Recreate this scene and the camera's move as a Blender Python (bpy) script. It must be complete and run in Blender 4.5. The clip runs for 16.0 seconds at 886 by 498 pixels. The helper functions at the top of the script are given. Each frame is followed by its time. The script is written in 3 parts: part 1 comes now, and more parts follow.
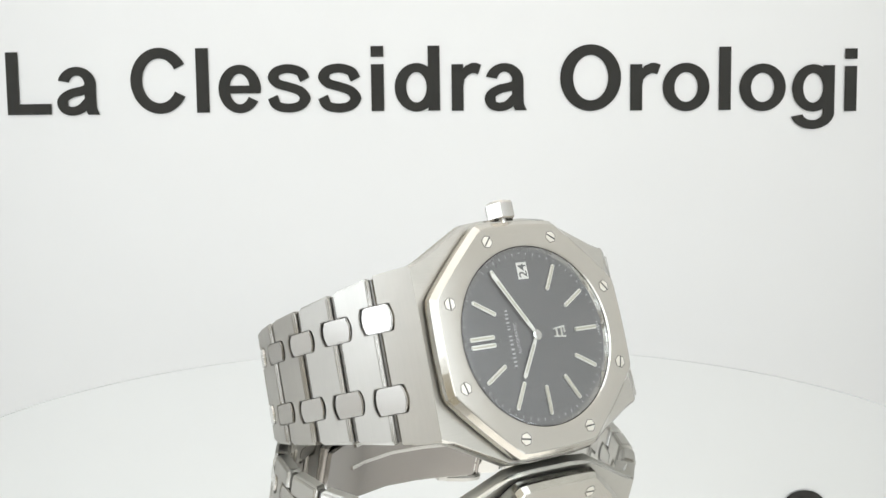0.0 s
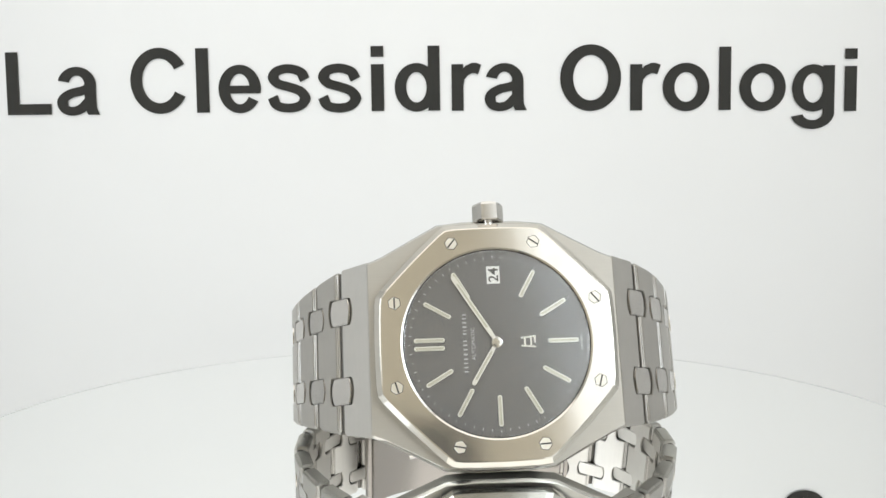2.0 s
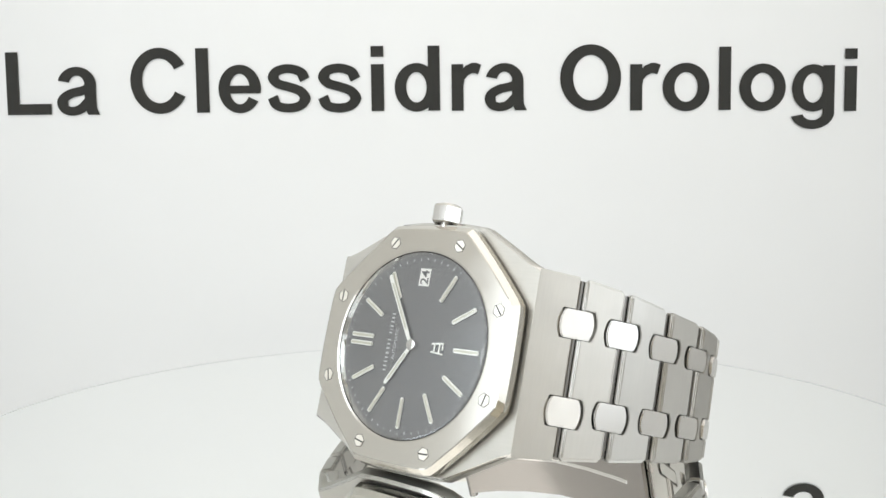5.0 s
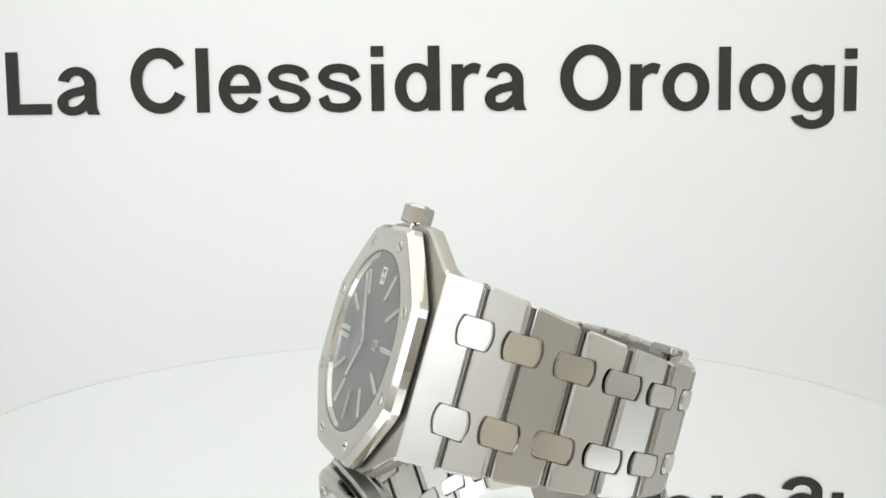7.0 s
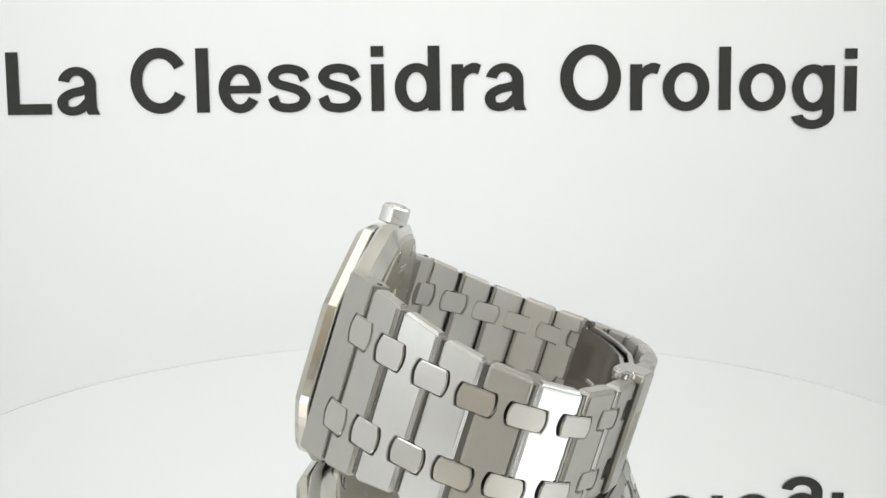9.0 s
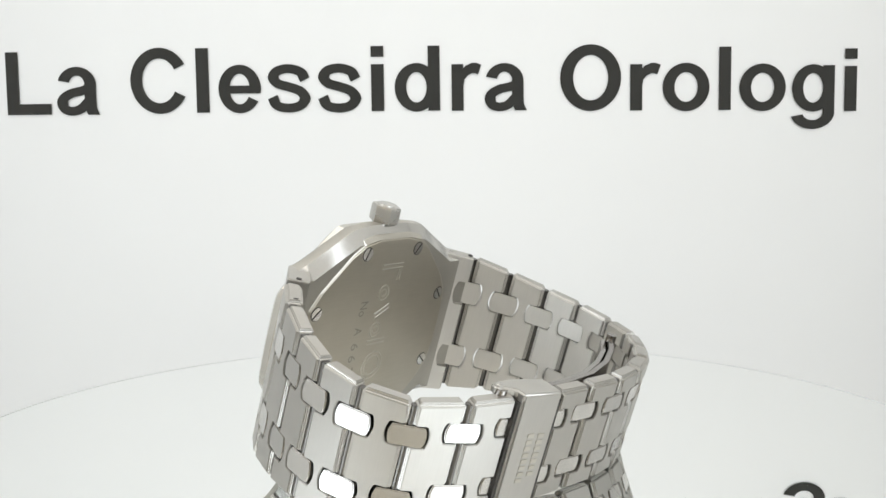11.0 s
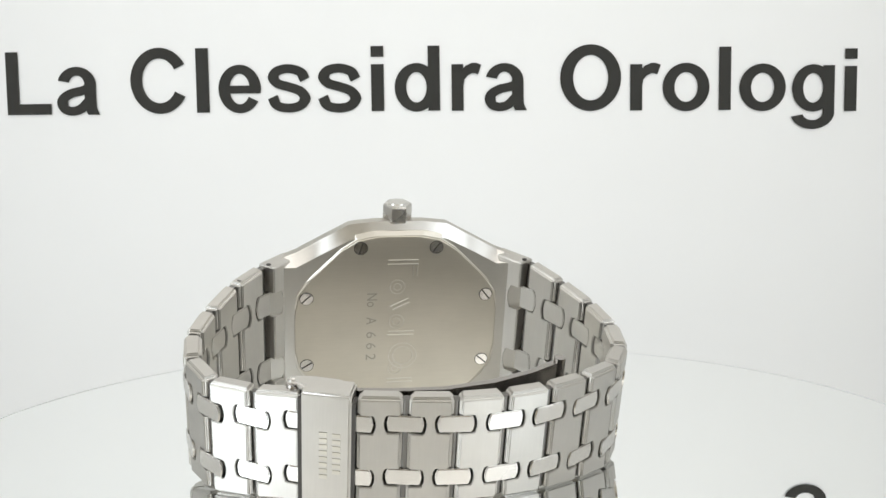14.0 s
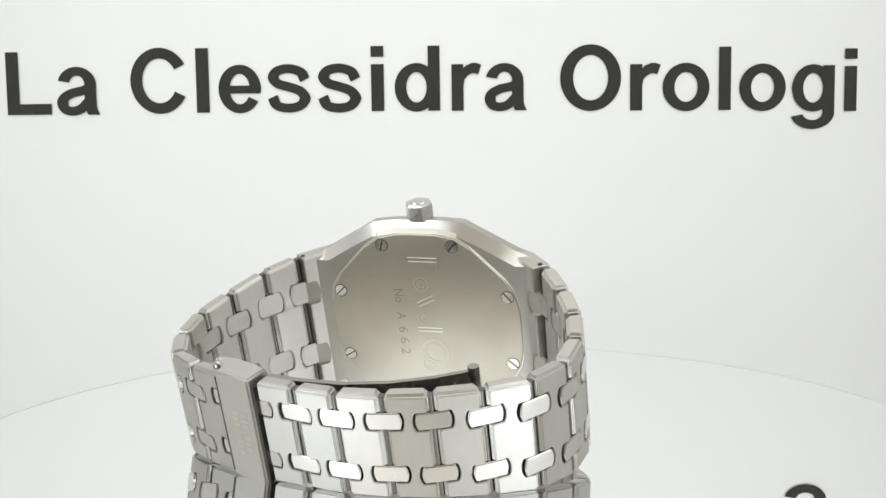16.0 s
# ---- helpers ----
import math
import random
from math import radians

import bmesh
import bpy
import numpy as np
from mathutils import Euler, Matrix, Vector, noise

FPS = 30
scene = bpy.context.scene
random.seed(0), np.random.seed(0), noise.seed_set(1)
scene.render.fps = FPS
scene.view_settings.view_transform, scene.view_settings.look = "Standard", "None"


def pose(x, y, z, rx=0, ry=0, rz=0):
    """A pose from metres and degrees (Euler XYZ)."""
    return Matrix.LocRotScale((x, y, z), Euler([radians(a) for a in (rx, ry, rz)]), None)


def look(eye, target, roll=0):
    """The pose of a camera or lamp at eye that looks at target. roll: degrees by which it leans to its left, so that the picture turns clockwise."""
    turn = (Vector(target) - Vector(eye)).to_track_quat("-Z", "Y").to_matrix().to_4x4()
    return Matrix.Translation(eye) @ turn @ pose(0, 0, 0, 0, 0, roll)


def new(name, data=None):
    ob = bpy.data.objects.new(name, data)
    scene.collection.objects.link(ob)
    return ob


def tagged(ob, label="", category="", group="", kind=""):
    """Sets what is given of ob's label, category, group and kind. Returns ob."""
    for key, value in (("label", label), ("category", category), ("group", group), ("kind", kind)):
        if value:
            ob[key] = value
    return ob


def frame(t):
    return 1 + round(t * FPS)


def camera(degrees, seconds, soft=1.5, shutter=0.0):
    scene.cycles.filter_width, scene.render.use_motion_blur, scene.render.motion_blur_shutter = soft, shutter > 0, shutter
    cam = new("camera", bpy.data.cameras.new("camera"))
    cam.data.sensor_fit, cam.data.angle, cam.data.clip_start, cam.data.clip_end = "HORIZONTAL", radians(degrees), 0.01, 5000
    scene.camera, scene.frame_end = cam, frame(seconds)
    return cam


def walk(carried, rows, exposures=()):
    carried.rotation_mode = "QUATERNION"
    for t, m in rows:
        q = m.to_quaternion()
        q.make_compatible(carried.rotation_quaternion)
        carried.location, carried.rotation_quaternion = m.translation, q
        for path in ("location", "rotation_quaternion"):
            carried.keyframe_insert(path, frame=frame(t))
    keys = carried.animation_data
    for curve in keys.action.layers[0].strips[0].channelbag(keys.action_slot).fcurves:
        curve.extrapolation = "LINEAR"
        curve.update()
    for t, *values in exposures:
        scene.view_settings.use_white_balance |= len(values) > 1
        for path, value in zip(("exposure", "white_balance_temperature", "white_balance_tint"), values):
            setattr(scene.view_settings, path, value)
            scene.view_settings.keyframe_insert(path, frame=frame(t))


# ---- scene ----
# ---- camera: stands still before the turntable ----
cam = camera(47.04, 16.0, soft=1.5)
EYE = (0.0, -0.1693, 0.0487)
STAND = look(EYE, (0.0, -0.1693 + 0.99566, 0.0487 - 0.09304), roll=-0.737)
walk(cam, [(0, STAND), (16, STAND)], exposures=[(0, 0.0), (16, 0.0)])

# ---- light: soft lamps on both sides of the camera and the lit roof of the tent ----
world = bpy.data.worlds.new("world")
scene.world = world
world.use_nodes = True
world.node_tree.nodes["Background"].inputs[0].default_value = (0.9, 0.95, 1.0, 1)
world.node_tree.nodes["Background"].inputs[1].default_value = 0.05


def area_lamp(name, eye, target, sx, sy, watts, colour):
    data = bpy.data.lights.new(name, "AREA")
    data.shape, data.size, data.size_y, data.energy, data.color = "RECTANGLE", sx, sy, watts, colour
    ob = new(name, data)
    ob.matrix_world = look(eye, target)
    return ob


BLUISH = (0.835, 0.915, 1.0)
area_lamp("lamp_right_inner", (0.193, -0.178, 0.130), (0.0, -0.012, 0.022), 0.10, 0.11, 0.085, BLUISH)
area_lamp("lamp_right_outer", (0.195, -0.222, 0.140), (0.0, -0.012, 0.022), 0.26, 0.22, 0.275, BLUISH)
area_lamp("lamp_left_inner", (-0.208, -0.149, 0.130), (0.0, -0.012, 0.022), 0.10, 0.11, 0.13, BLUISH)
area_lamp("lamp_left_outer", (-0.214, -0.172, 0.140), (0.0, -0.012, 0.022), 0.22, 0.19, 0.25, BLUISH)
area_lamp("lamp_roof", (0.0, -0.105, 0.395), (0.0, -0.104, 0.0), 0.59, 0.48, 1.07, (1.0, 0.97, 0.935))


# ---- materials ----
def material(name):
    m = bpy.data.materials.new(name)
    m.use_nodes = True
    t = m.node_tree
    return m, t.nodes, t.links, t.nodes["Principled BSDF"]


def noise_node(n, l, scale, stretch=(1, 1, 1), detail=4.0):
    co = n.new("ShaderNodeTexCoord")
    mp = n.new("ShaderNodeMapping")
    mp.inputs["Scale"].default_value = stretch
    tx = n.new("ShaderNodeTexNoise")
    tx.inputs["Scale"].default_value = scale
    tx.inputs["Detail"].default_value = detail
    l.new(co.outputs["Object"], mp.inputs[0])
    l.new(mp.outputs[0], tx.inputs["Vector"])
    return tx.outputs["Fac"]


def ramp(n, l, fac, lo, hi, a=0.3, b=0.7):
    r = n.new("ShaderNodeMapRange")
    r.inputs[1].default_value, r.inputs[2].default_value = a, b
    r.inputs[3].default_value, r.inputs[4].default_value = lo, hi
    l.new(fac, r.inputs[0])
    return r.outputs[0]


def mix_colour(n, l, fac, a, b):
    m = n.new("ShaderNodeMix")
    m.data_type = "RGBA"
    m.inputs[6].default_value, m.inputs[7].default_value = (*a, 1), (*b, 1)
    l.new(fac, m.inputs[0])
    return m.outputs[2]


def bump(n, l, height, strength, distance, bsdf):
    b = n.new("ShaderNodeBump")
    b.inputs["Strength"].default_value, b.inputs["Distance"].default_value = strength, distance
    l.new(height, b.inputs["Height"])
    l.new(b.outputs[0], bsdf.inputs["Normal"])


def steel(name, base, rough, stretch=None, grain=0.35, spread=0.035):
    """Steel: brushed along one way where stretch is given, else polished with faint wear."""
    m, n, l, b = material(name)
    b.inputs["Metallic"].default_value = 1.0
    wear = noise_node(n, l, 220, detail=5)
    dark = tuple(c * 0.96 for c in base)
    piece = n.new("ShaderNodeObjectInfo").outputs["Random"]
    tone = n.new("ShaderNodeMix")
    tone.data_type, tone.blend_type = "RGBA", "MULTIPLY"
    tone.inputs[0].default_value = 1.0
    l.new(mix_colour(n, l, ramp(n, l, wear, 0, 1), base, dark), tone.inputs[6])
    l.new(mix_colour(n, l, piece, (1.0, 1.0, 1.0), (0.90, 0.895, 0.885)), tone.inputs[7])
    l.new(tone.outputs[2], b.inputs["Base Color"])
    rub = n.new("ShaderNodeMath")
    rub.operation = "ADD"
    l.new(ramp(n, l, wear, rough - spread * 0.5, rough + spread), rub.inputs[0])
    l.new(ramp(n, l, piece, -0.03, 0.03, 0.0, 1.0), rub.inputs[1])
    l.new(rub.outputs[0], b.inputs["Roughness"])
    if stretch:
        line = noise_node(n, l, 900, stretch, 3)
        bump(n, l, line, grain, 0.000008, b)
        shade = n.new("ShaderNodeMix")
        shade.data_type, shade.blend_type = "RGBA", "MULTIPLY"
        shade.inputs[0].default_value = 1.0
        l.new(b.inputs["Base Color"].links[0].from_socket, shade.inputs[6])
        streak = mix_colour(n, l, ramp(n, l, line, 0, 1, 0.35, 0.65), (0.972, 0.972, 0.972), (1.0, 1.0, 1.0))
        l.new(streak, shade.inputs[7])
        l.new(shade.outputs[2], b.inputs["Base Color"])
    else:
        bump(n, l, noise_node(n, l, 300), 0.05, 0.00002, b)
    return m


BRUSH_V = steel("steel_brushed_upright", (0.54, 0.523, 0.49), 0.37, (6, 6, 0.25), 0.22)
# Satin copy of the link steel, lightened to put light inside the bracelet.
INNER_LIT_STEEL = steel("steel_inner_lit_satin", (0.78, 0.76, 0.72), 0.48, (6, 6, 0.25), 0.15)
BRUSH_H = steel("steel_brushed_level", (0.53, 0.51, 0.465), 0.43, (0.25, 6, 6))
CHAMFER_STEEL = steel("steel_chamfer", (0.66, 0.635, 0.58), 0.12)
BEZEL_STEEL = steel("steel_bezel", (0.71, 0.688, 0.635), 0.66, (0.25, 6, 6))
BACK_STEEL = steel("steel_back", (0.55, 0.515, 0.44), 0.40, (0.3, 6, 6), 0.2)
POLISH = steel("steel_polished", (0.74, 0.725, 0.70), 0.09)
STUD_STEEL = steel("steel_studs", (0.68, 0.66, 0.63), 0.22)
EDGE_STEEL = steel("steel_polished_edges", (0.66, 0.645, 0.615), 0.18)
DARK_STEEL = steel("steel_pins", (0.17, 0.162, 0.15), 0.30)
STAMP_STEEL = steel("steel_stamped", (0.58, 0.555, 0.495), 0.34)
# Blade steel in a light and a dark copy, with reflected light in the colour.
BLADE_LIT = steel("steel_blade_lit", (0.80, 0.78, 0.74), 0.50)
BLADE_SHADED = steel("steel_blades_shaded", (0.36, 0.34, 0.32), 0.18)
CROWN_STEEL = steel("steel_crown", (0.60, 0.585, 0.555), 0.24)
ENGRAVED = steel("steel_engraved", (0.36, 0.34, 0.30), 0.45)
SCREW_STEEL = steel("steel_screws", (0.80, 0.77, 0.69), 0.38)
# Near-black: puts the shade of slots, recesses and gaps into colour; also pin heads.
SLOT = steel("steel_slots_dark", (0.10, 0.095, 0.09), 0.5)
WHITE_GOLD = steel("metal_marker", (0.86, 0.85, 0.80), 0.34)


def plain(name, colour, rough, var=0.06, scale=60):
    m, n, l, b = material(name)
    f = ramp(n, l, noise_node(n, l, scale), 0, 1)
    l.new(mix_colour(n, l, f, colour, tuple(c * (1 - var) for c in colour)), b.inputs["Base Color"])
    b.inputs["Roughness"].default_value = rough
    return m


PAPER = plain("paper_white", (0.83, 0.83, 0.815), 0.75, 0.02, 14)
CLOTH = plain("tent_cloth", (0.80, 0.80, 0.79), 0.9, 0.04, 40)
FRONT_REFLECTOR = plain("front_reflector_cloth", (0.88, 0.81, 0.67), 0.9, 0.1, 30)
INK = plain("ink_dark_grey", (0.030, 0.029, 0.025), 0.9, 0.15, 90)
LUME = plain("lume_cream", (0.52, 0.50, 0.40), 0.5, 0.08, 900)
PRINT = plain("print_white", (0.45, 0.45, 0.45), 0.5, 0.05, 900)
DATE_WHITE = plain("date_disc_white", (0.78, 0.77, 0.74), 0.5, 0.03, 500)
CAMERA_GREY = plain("camera_dark_grey", (0.13, 0.128, 0.125), 0.6, 0.1, 200)
BLACK = plain("print_black", (0.02, 0.02, 0.02), 0.5, 0.1, 500)
RUBBER = plain("gasket_black", (0.02, 0.02, 0.02), 0.5, 0.2, 400)
RIM = plain("rim_grey", (0.78, 0.79, 0.78), 0.4, 0.1, 80)


def mirror_material():
    m, n, l, b = material("mirror")
    b.inputs["Metallic"].default_value = 1.0
    b.inputs["Base Color"].default_value = (0.955, 0.965, 0.955, 1)
    l.new(ramp(n, l, noise_node(n, l, 30), 0.003, 0.015), b.inputs["Roughness"])
    return m


def dial_material():
    """Slate-grey dial with a fine grid of raised squares."""
    m, n, l, b = material("dial_grid")
    co = n.new("ShaderNodeTexCoord")
    sep = n.new("ShaderNodeSeparateXYZ")
    l.new(co.outputs["Object"], sep.inputs[0])
    waves = []
    for axis in (0, 2):
        k = n.new("ShaderNodeMath")
        k.operation = "MULTIPLY"
        k.inputs[1].default_value = 2 * math.pi / 0.00078
        l.new(sep.outputs[axis], k.inputs[0])
        s = n.new("ShaderNodeMath")
        s.operation = "SINE"
        l.new(k.outputs[0], s.inputs[0])
        waves.append(ramp(n, l, s.outputs[0], 0, 1, -0.9, -0.2))
    both = n.new("ShaderNodeMath")
    both.operation = "MULTIPLY"
    l.new(waves[0], both.inputs[0])
    l.new(waves[1], both.inputs[1])
    l.new(mix_colour(n, l, both.outputs[0], (0.088, 0.086, 0.088), (0.108, 0.105, 0.107)), b.inputs["Base Color"])
    b.inputs["Metallic"].default_value = 0.2
    b.inputs["Roughness"].default_value = 0.45
    b.inputs["Coat Weight"].default_value = 0.5
    b.inputs["Coat Roughness"].default_value = 0.2
    bump(n, l, both.outputs[0], 0.1, 0.00003, b)
    return m


def glass_material():
    """Thin clear crystal: clear straight through, gloss rising towards the edge-on view."""
    m, n, l, b = material("sapphire_glass")
    n.remove(b)
    clear, gloss, mix = n.new("ShaderNodeBsdfTransparent"), n.new("ShaderNodeBsdfGlossy"), n.new("ShaderNodeMixShader")
    clear.inputs[0].default_value = (0.99, 0.995, 0.99, 1)
    l.new(ramp(n, l, noise_node(n, l, 160), 0.13, 0.17), gloss.inputs["Roughness"])
    lw, power, part_ = n.new("ShaderNodeLayerWeight"), n.new("ShaderNodeMath"), n.new("ShaderNodeMath")
    lw.inputs[0].default_value = 0.5
    power.operation, power.inputs[1].default_value = "POWER", 5.0
    part_.operation = "MULTIPLY_ADD"
    part_.inputs[1].default_value, part_.inputs[2].default_value = 0.30, 0.08
    l.new(lw.outputs["Facing"], power.inputs[0])
    l.new(power.outputs[0], part_.inputs[0])
    l.new(part_.outputs[0], mix.inputs[0])
    l.new(clear.outputs[0], mix.inputs[1])
    l.new(gloss.outputs[0], mix.inputs[2])
    l.new(mix.outputs[0], n["Material Output"].inputs[0])
    return m


MIRROR, DIAL, GLASS = mirror_material(), dial_material(), glass_material()


# ---- mesh helpers; W() takes the watch's own axes in millimetres ----
def W(u, v, n):
    """u: towards 6 o'clock, v: towards 3 o'clock (upright here), n: out of the dial."""
    return Vector((u, -n, v)) * 0.001


def part(name, bm, mat, parent=None, label="", smooth=False):
    bmesh.ops.recalc_face_normals(bm, faces=bm.faces)
    me = bpy.data.meshes.new(name)
    bm.to_mesh(me)
    bm.free()
    for m in (mat if isinstance(mat, (list, tuple)) else [mat]):
        me.materials.append(m)
    if smooth:
        for poly in me.polygons:
            poly.use_smooth = True
        me.set_sharp_from_angle(angle=radians(35))
    ob = new(name, me)
    if parent:
        ob.parent = parent
    if label:
        ob["label"] = label
    return ob


def soften(bm, width, segments=2, angle=25):
    bmesh.ops.recalc_face_normals(bm, faces=bm.faces)
    edges = [e for e in bm.edges if len(e.link_faces) == 2 and e.calc_face_angle(0) > radians(angle)]
    bmesh.ops.bevel(bm, geom=edges, offset=width * 0.001, segments=segments, affect="EDGES", clamp_overlap=True)


def rings(bm, loops, cap_first=True, cap_last=True):
    """Skin a list of loops, each with as many points."""
    vs = [[bm.verts.new(p) for p in loop] for loop in loops]
    k = len(vs[0])
    for a, b in zip(vs, vs[1:]):
        for i in range(k):
            bm.faces.new((a[i], a[(i + 1) % k], b[(i + 1) % k], b[i]))
    if cap_first:
        bm.faces.new(vs[0][::-1])
    if cap_last:
        bm.faces.new(vs[-1])
    return vs


def prism(bm, outline, n0, n1):
    """An outline in (u, v), from n0 to n1."""
    rings(bm, [[W(u, v, n0) for u, v in outline], [W(u, v, n1) for u, v in outline]])


def ngon(radius, k, turn=0.0, cu=0.0, cv=0.0):
    return [(cu + radius * math.cos(2 * math.pi * i / k + turn), cv + radius * math.sin(2 * math.pi * i / k + turn)) for i in range(k)]


def box(bm, cu, cv, lu, lv, n0, n1, turn=0.0):
    c, s = math.cos(turn), math.sin(turn)
    pts = [(cu + c * a * lu / 2 - s * b * lv / 2, cv + s * a * lu / 2 + c * b * lv / 2) for a, b in ((-1, -1), (1, -1), (1, 1), (-1, 1))]
    prism(bm, pts, n0, n1)


def lettering_mesh(name, text, size, bold=0.0, depth=0.0):
    """Writing in the built-in font as a bmesh, in the x-y plane, with its box."""
    cu = bpy.data.curves.new(name, "FONT")
    cu.body, cu.size, cu.offset, cu.extrude, cu.resolution_u = text, size, bold, depth, 6
    ob = new(name, cu)
    me = bpy.data.meshes.new_from_object(ob.evaluated_get(bpy.context.evaluated_depsgraph_get()))
    bpy.data.objects.remove(ob)
    bm = bmesh.new()
    bm.from_mesh(me)
    bpy.data.meshes.remove(me)
    xs, ys = [v.co.x for v in bm.verts], [v.co.y for v in bm.verts]
    return bm, min(xs), min(ys), max(xs), max(ys)


# ---- the setting: white sweep, tent, turntable ----
WALL_Y = 0.138


def sheet(name, rows, x0, x1, mat, thick=0.002):
    """A sheet with the profile rows (y, z), from x0 to x1, with thickness below."""
    bm = bmesh.new()
    a = [(bm.verts.new((x0, y, z)), bm.verts.new((x1, y, z))) for y, z in rows]
    for (p, q), (r, s) in zip(a, a[1:]):
        bm.faces.new((p, q, s, r))
    ob = part(name, bm, mat, smooth=True)
    mod = ob.modifiers.new("thickness", "SOLIDIFY")
    mod.thickness, mod.offset = thick, 1.0
    return ob


R_SWEEP = 0.012
profile = [(-0.44, -0.062), (-0.2, -0.062)]
profile += [(WALL_Y - R_SWEEP + R_SWEEP * math.sin(a), -0.062 + R_SWEEP * (1 - math.cos(a))) for a in [math.pi / 2 * i / 14 for i in range(15)]]
profile += [(WALL_Y, 0.15), (WALL_Y, 0.40)]
backdrop = tagged(sheet("backdrop", profile, -0.30, 0.30, PAPER), "white paper backdrop sheet curving down onto the table", "backdrop", kind="structure")


def panel(name, a, b, mat, label):
    bm = bmesh.new()
    bmesh.ops.create_cube(bm, size=1)
    for v in bm.verts:
        v.co = Vector([(p + q) / 2 + c * (q - p) for p, q, c in zip(a, b, v.co)])
    return tagged(part(name, bm, mat), label, "wall" if "ceiling" not in name else "ceiling", kind="structure")


panel("wall_west", (-0.31, -0.63, -0.07), (-0.302, 0.165, 0.41), CLOTH, "white cloth side of the photo tent")
panel("wall_east", (0.302, -0.63, -0.07), (0.31, 0.165, 0.41), CLOTH, "white cloth side of the photo tent")
# Unseen cloth added across the open front; its warm tone lights the steel's reflections.
panel("wall_south", (-0.31, -0.46, -0.07), (0.31, -0.452, 0.41), FRONT_REFLECTOR, "unseen beige cloth added across the front to reflect warm light")
panel("ceiling", (-0.31, -0.63, 0.402), (0.31, 0.165, 0.41), CLOTH, "white cloth roof of the photo tent")

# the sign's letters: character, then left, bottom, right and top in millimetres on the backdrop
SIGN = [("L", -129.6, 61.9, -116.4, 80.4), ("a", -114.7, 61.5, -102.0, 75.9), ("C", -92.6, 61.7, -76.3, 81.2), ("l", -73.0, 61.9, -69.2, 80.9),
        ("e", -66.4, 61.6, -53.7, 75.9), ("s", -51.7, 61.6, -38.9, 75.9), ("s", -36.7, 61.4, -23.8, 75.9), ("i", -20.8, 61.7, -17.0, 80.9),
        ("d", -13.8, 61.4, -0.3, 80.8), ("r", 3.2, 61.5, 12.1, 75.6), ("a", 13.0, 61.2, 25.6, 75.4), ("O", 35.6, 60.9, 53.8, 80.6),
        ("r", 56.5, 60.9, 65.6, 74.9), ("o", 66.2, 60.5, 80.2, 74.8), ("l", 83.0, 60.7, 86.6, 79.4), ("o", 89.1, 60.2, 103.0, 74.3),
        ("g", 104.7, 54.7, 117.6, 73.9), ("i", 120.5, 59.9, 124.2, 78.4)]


def band(cx, cy, rx, ry, tv, th, a0, a1, k=48):
    """Part of an elliptic ring, as pairs of outer and inner points."""
    out = []
    for i in range(k + 1):
        a = math.radians(a0 + (a1 - a0) * i / k)
        c, d = math.cos(a), math.sin(a)
        out.append(((cx + rx * c, cy + ry * d), (cx + (rx - tv) * c, cy + (ry - th) * d)))
    return out


def bar(x0, y0, x1, y1):
    return [((x0, y0), (x0, y1)), ((x1, y0), (x1, y1))]


def ribbon(points, widths, k=8):
    """A smooth stroke through points."""
    p = [Vector(q) for q in points]
    p = [p[0] * 2 - p[1]] + p + [p[-1] * 2 - p[-2]]
    mid = []
    for i in range(1, len(p) - 2):
        for j in range(k):
            t = j / k
            mid.append(0.5 * (2 * p[i] + (p[i + 1] - p[i - 1]) * t + (2 * p[i - 1] - 5 * p[i] + 4 * p[i + 1] - p[i + 2]) * t * t + (3 * p[i] - p[i - 1] - 3 * p[i + 1] + p[i + 2]) * t ** 3))
    mid.append(p[-2])
    out = []
    for i, m in enumerate(mid):
        d = (mid[min(i + 1, len(mid) - 1)] - mid[max(i - 1, 0)]).normalized()
        w = widths[0] + (widths[1] - widths[0]) * abs(d.x)
        q = Vector((-d.y, d.x)) * w / 2
        out.append((tuple(m + q), tuple(m - q)))
    return out


